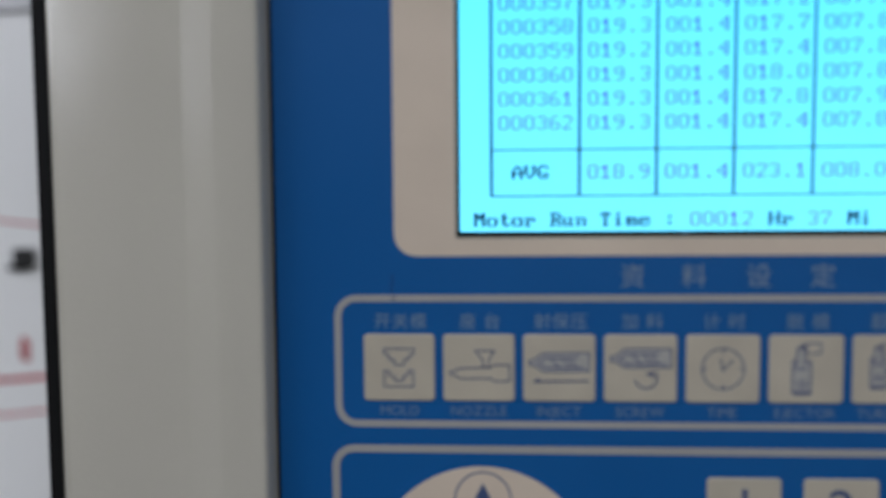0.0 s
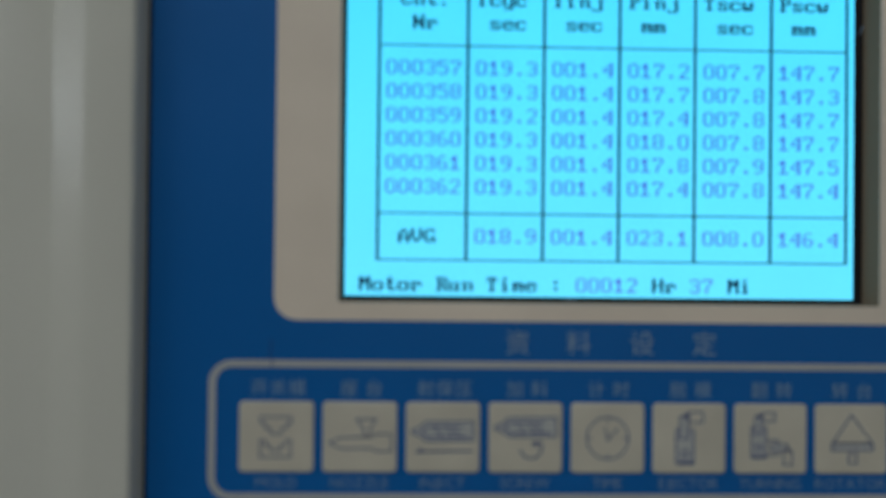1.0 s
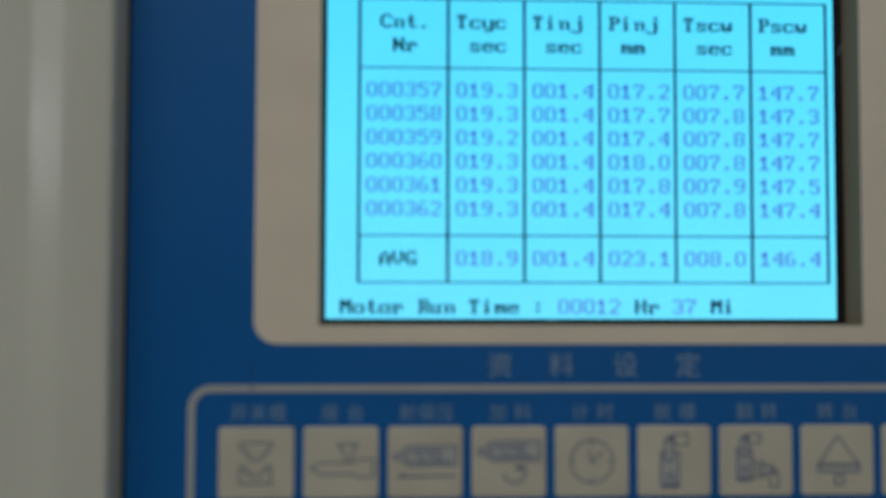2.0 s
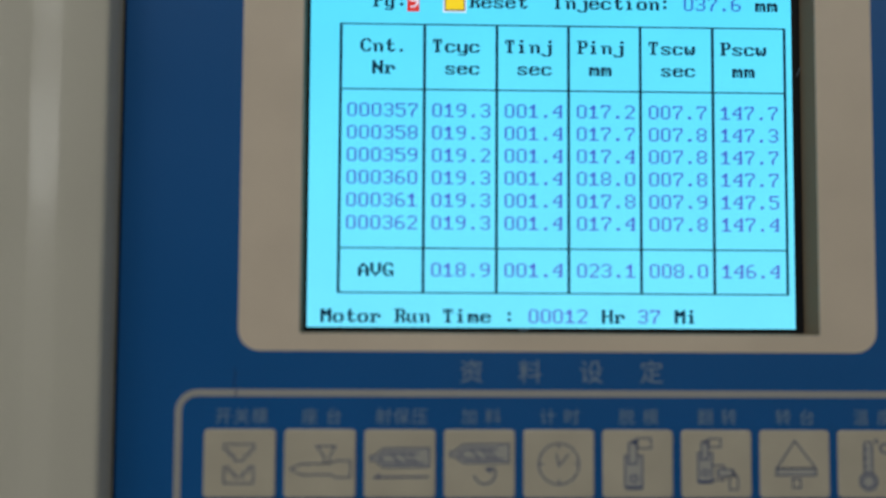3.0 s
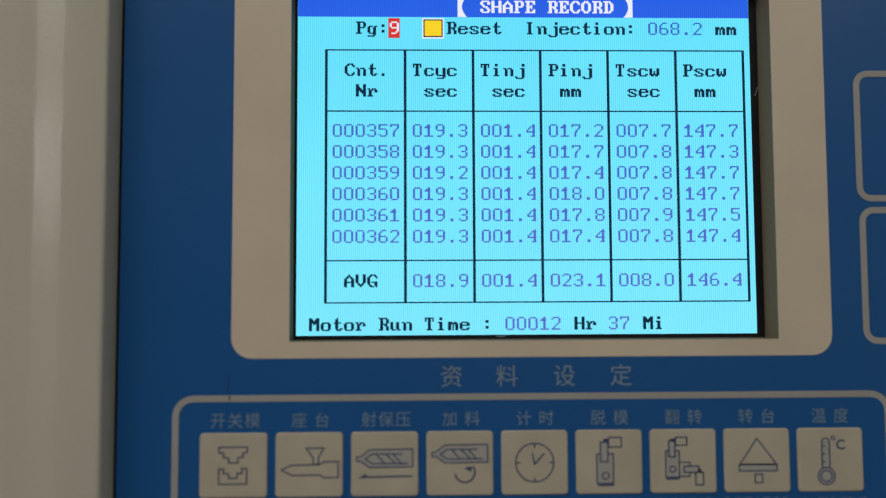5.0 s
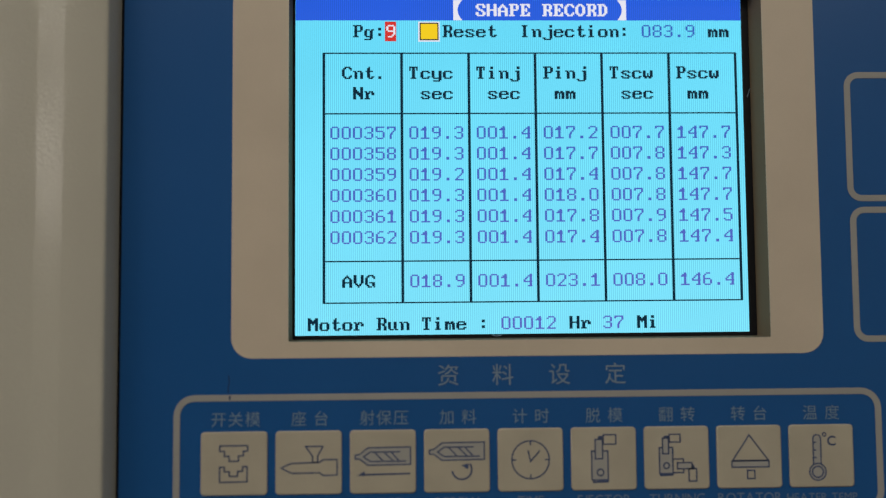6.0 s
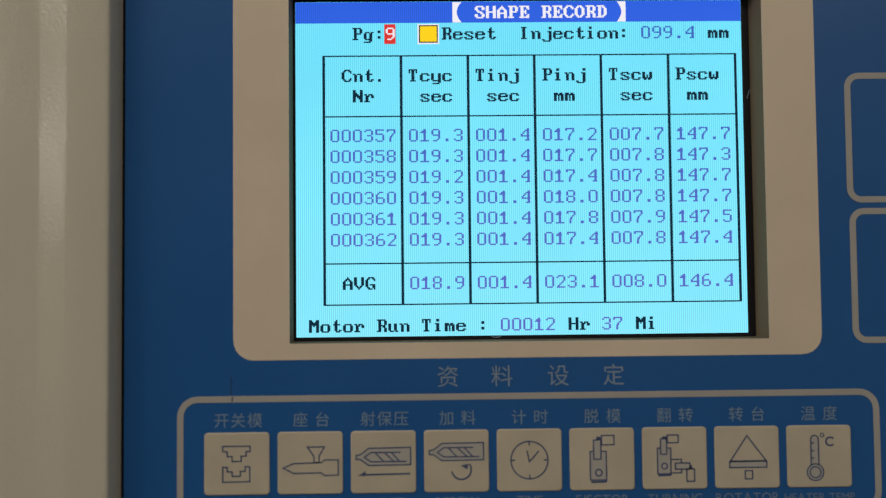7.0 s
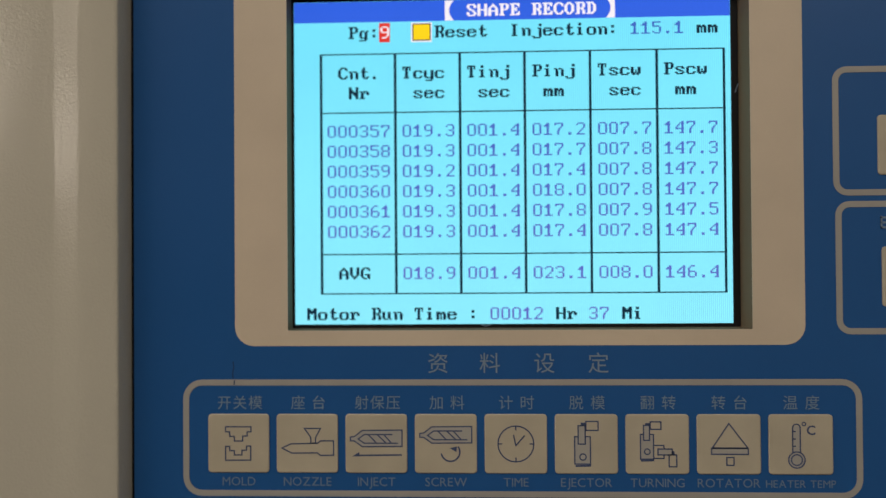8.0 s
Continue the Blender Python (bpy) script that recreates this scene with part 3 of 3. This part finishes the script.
    words("9", 8, 1298.5, CELL_WHITE)
    mesh_object("reset_box", *grown(box_geo(53.4, y, 1297.4, 58.9, y + 0.02, 1302.6)), CELL_WHITE, thing, "white-edged yellow check box")
    mesh_object("reset_box_edge", *grown(box_geo(53.75, y - 0.02, 1297.75, 58.6, y, 1302.3)), CELL_INK, thing)
    mesh_object("reset_box_fill", *grown(box_geo(54.05, y - 0.04, 1298.05, 58.3, y - 0.02, 1302.0)), CELL_YELLOW, thing, "yellow fill")
    words("Reset", 13, 1298.5, CELL_INK)
    words("Injection:", 20, 1298.5, CELL_INK)
    words("mm", 37, 1298.5, CELL_INK)
    words(".", 34, 1298.5, CELL_VIOLET)
    # table rules
    for x in (29.4, 49.1, 66.2, 83.2, 100.3, 117.6, 134.9):
        mesh_object("table_line", *grown(box_geo(x - 0.34, y, 1230.9, x + 0.34, y + 0.02, 1294.5)), CELL_INK, thing)
    for z in (1294.4, 1278.85, 1241.4, 1231.0):
        mesh_object("table_line", *grown(box_geo(29.2, y - 0.004, z - 0.17, 135.1, y + 0.02, z + 0.17)), CELL_INK, thing)
    for n, head, unit in ((4, "Cnt.", " Nr"), (10, "Tcyc", " sec"), (16, "Tinj", " sec"), (22, "Pinj", " mm"), (28, "Tscw", " sec"), (34, "Pscw", " mm")):
        words(head, n, 1287.75, CELL_INK)
        words(unit, n, 1282.5, CELL_INK)
    records = ("000357 019.3 001.4 017.2 007.7 147.7", "000358 019.3 001.4 017.7 007.8 147.3", "000359 019.2 001.4 017.4 007.8 147.7",
               "000360 019.3 001.4 018.0 007.8 147.7", "000361 019.3 001.4 017.8 007.9 147.5", "000362 019.3 001.4 017.4 007.8 147.4")
    for r, line in enumerate(records):
        words(line, 3, 1272.35 - ROW_PITCH * r, CELL_VIOLET)
    words("AVG", 4, 1234.8, CELL_INK)
    words("018.9 001.4 023.1 008.0 146.4", 10, 1234.8, CELL_VIOLET)
    words("Motor Run Time :       Hr    Mi", 1, 1224.1, CELL_INK)
    words("00012", 18, 1224.1, CELL_VIOLET)
    words("37", 27, 1224.1, CELL_VIOLET)
    return thing, [digit_wheel(thing, n, gz(WHEEL_Z), half) for n in WHEEL_CELLS]


def digit_wheel(thing, n, z, half):
    """A ten-sided counting wheel whose front facet lies flush in the display's face."""
    apothem = half / math.tan(radians(18))
    wide = cell_x(1) - cell_x(0)
    r = half / math.sin(radians(18))
    verts = [(x, -r * math.cos(radians(36 * k + 18)), r * math.sin(radians(36 * k + 18))) for k in range(10) for x in (-wide / 2, wide / 2)]
    faces = [(2 * k, 2 * k + 1, 2 * ((k + 1) % 10) + 1, 2 * ((k + 1) % 10)) for k in range(10)]
    wheel = mesh_object("digit_wheel", verts, faces, CELL_CYAN, thing, "ten-sided figure wheel of the injection counter")
    wheel.location = ((cell_x(n) + wide / 2) * MM, (FACE_Y + apothem) * MM, z * MM)
    for k in range(10):
        v, f = cell_char(str(k), -wide / 2, -1.5, -apothem - 0.03, GROW)
        c, s = math.cos(radians(36 * k)), math.sin(radians(36 * k))
        mesh_object("digit", [(x, y * c + w * s, -y * s + w * c) for x, y, w in v], f, CELL_VIOLET, wheel)
    return wheel


# ---- the board on the wall beside the cabinet ----
def notice_board():
    thing = tagged(new("notice_board"), "white notice board with a grey metal edge and red ruled lines", "notice board")
    thing.location = (-0.1735, 0.105, 1.177)
    mesh_object("panel", *box_geo(-82, 0, -120, 82, 14.5, 121), BOARD, thing, "glossy white sheet")
    for a in ((-88, -126, 88, -120), (-88, 121, 88, 136), (-88, -120, -82, 121), (82, -120, 88, 121)):
        mesh_object("edge", *slab_geo([(a[0], a[1]), (a[2], a[1]), (a[2], a[3]), (a[0], a[3])], -1.5, 14.6, 0.5), ALUMINIUM, thing, "grey metal edge")
    for z0, z1, w in ((46.3, 44.8, 0.9), (-13.0, -11.8, 1.9), (-26.2, -24.6, 1.0)):
        mesh_object("ruled_line", *stroke_geo([(-70, z0 + (z0 - z1) * 2.2), (22, z0), (36, z1), (70, z1 - (z0 - z1))], w, y0=-0.2), RED_INK, thing, "red ruled line")
    mesh_object("scribble", *stroke_geo([(30.2, 3.2), (29.4, -1.0), (29.6, -4.6), (31.4, -5.2), (31.6, 2.2)], 1.5, y0=-0.2), RED_INK, thing, "red handwritten stroke")


def board_magnet():
    thing = tagged(new("board_magnet"), "small black plastic magnet clip on the white board", "magnet")
    thing.location = (-0.1425, 0.105, 1.2085)
    mesh_object("block", *slab_geo(rounded(-1.5, -2.0, 5.0, 4.6, 0.6), -4.0, 0.0, 0.5), BLACK_INK, thing)
    mesh_object("foot", *slab_geo(rounded(-4.6, -3.6, 3.5, -1.2, 0.5), -2.4, 0.0, 0.4), BLACK_INK, thing)


room()
ceiling_lights()
operator_cabinet()
membrane_keypad()
DISPLAY, WHEELS = lcd_display()
notice_board()
board_magnet()

# ---- the injection counter: figures shown at each half second, even counting between them ----
COUNT = [(0.0, 0.0), (0.6, 0.0), (3.0, 37.6), (3.5, 44.8), (4.0, 53.1), (4.5, 60.3), (5.8, 80.9), (6.0, 83.9), (6.5, 91.1), (7.0, 99.4), (7.5, 106.8), (8.0, 115.1)]


def count_at(t):
    for (t0, v0), (t1, v1) in zip(COUNT, COUNT[1:]):
        if t <= t1:
            return round((v0 + (v1 - v0) * (t - t0) / (t1 - t0)) * 10)
    return round(COUNT[-1][1] * 10)


def motions():
    for place, wheel in enumerate(WHEELS):
        at, turn, rows = wheel.location.copy(), 0, []
        unit = (1000, 100, 10, 1)[place]
        # the figures change six times a second and rest between
        for step in range(49):
            digit = count_at(step / 6) // unit % 10
            turn_to = turn + ((digit - turn + 5) % 10 - 5 if step else digit)
            if step and turn_to != turn:
                t0 = (step - 1) / 6
                rows += [(t0 + 1 / 30, turn)] + [(t0 + (1 + k) / 30, turn + (turn_to - turn) * k / 3) for k in (1, 2, 3)]
            turn = turn_to
            rows.append((step / 6, turn))
        walk(wheel, [(t, pose(*at, 36 * k)) for t, k in rows])


motions()
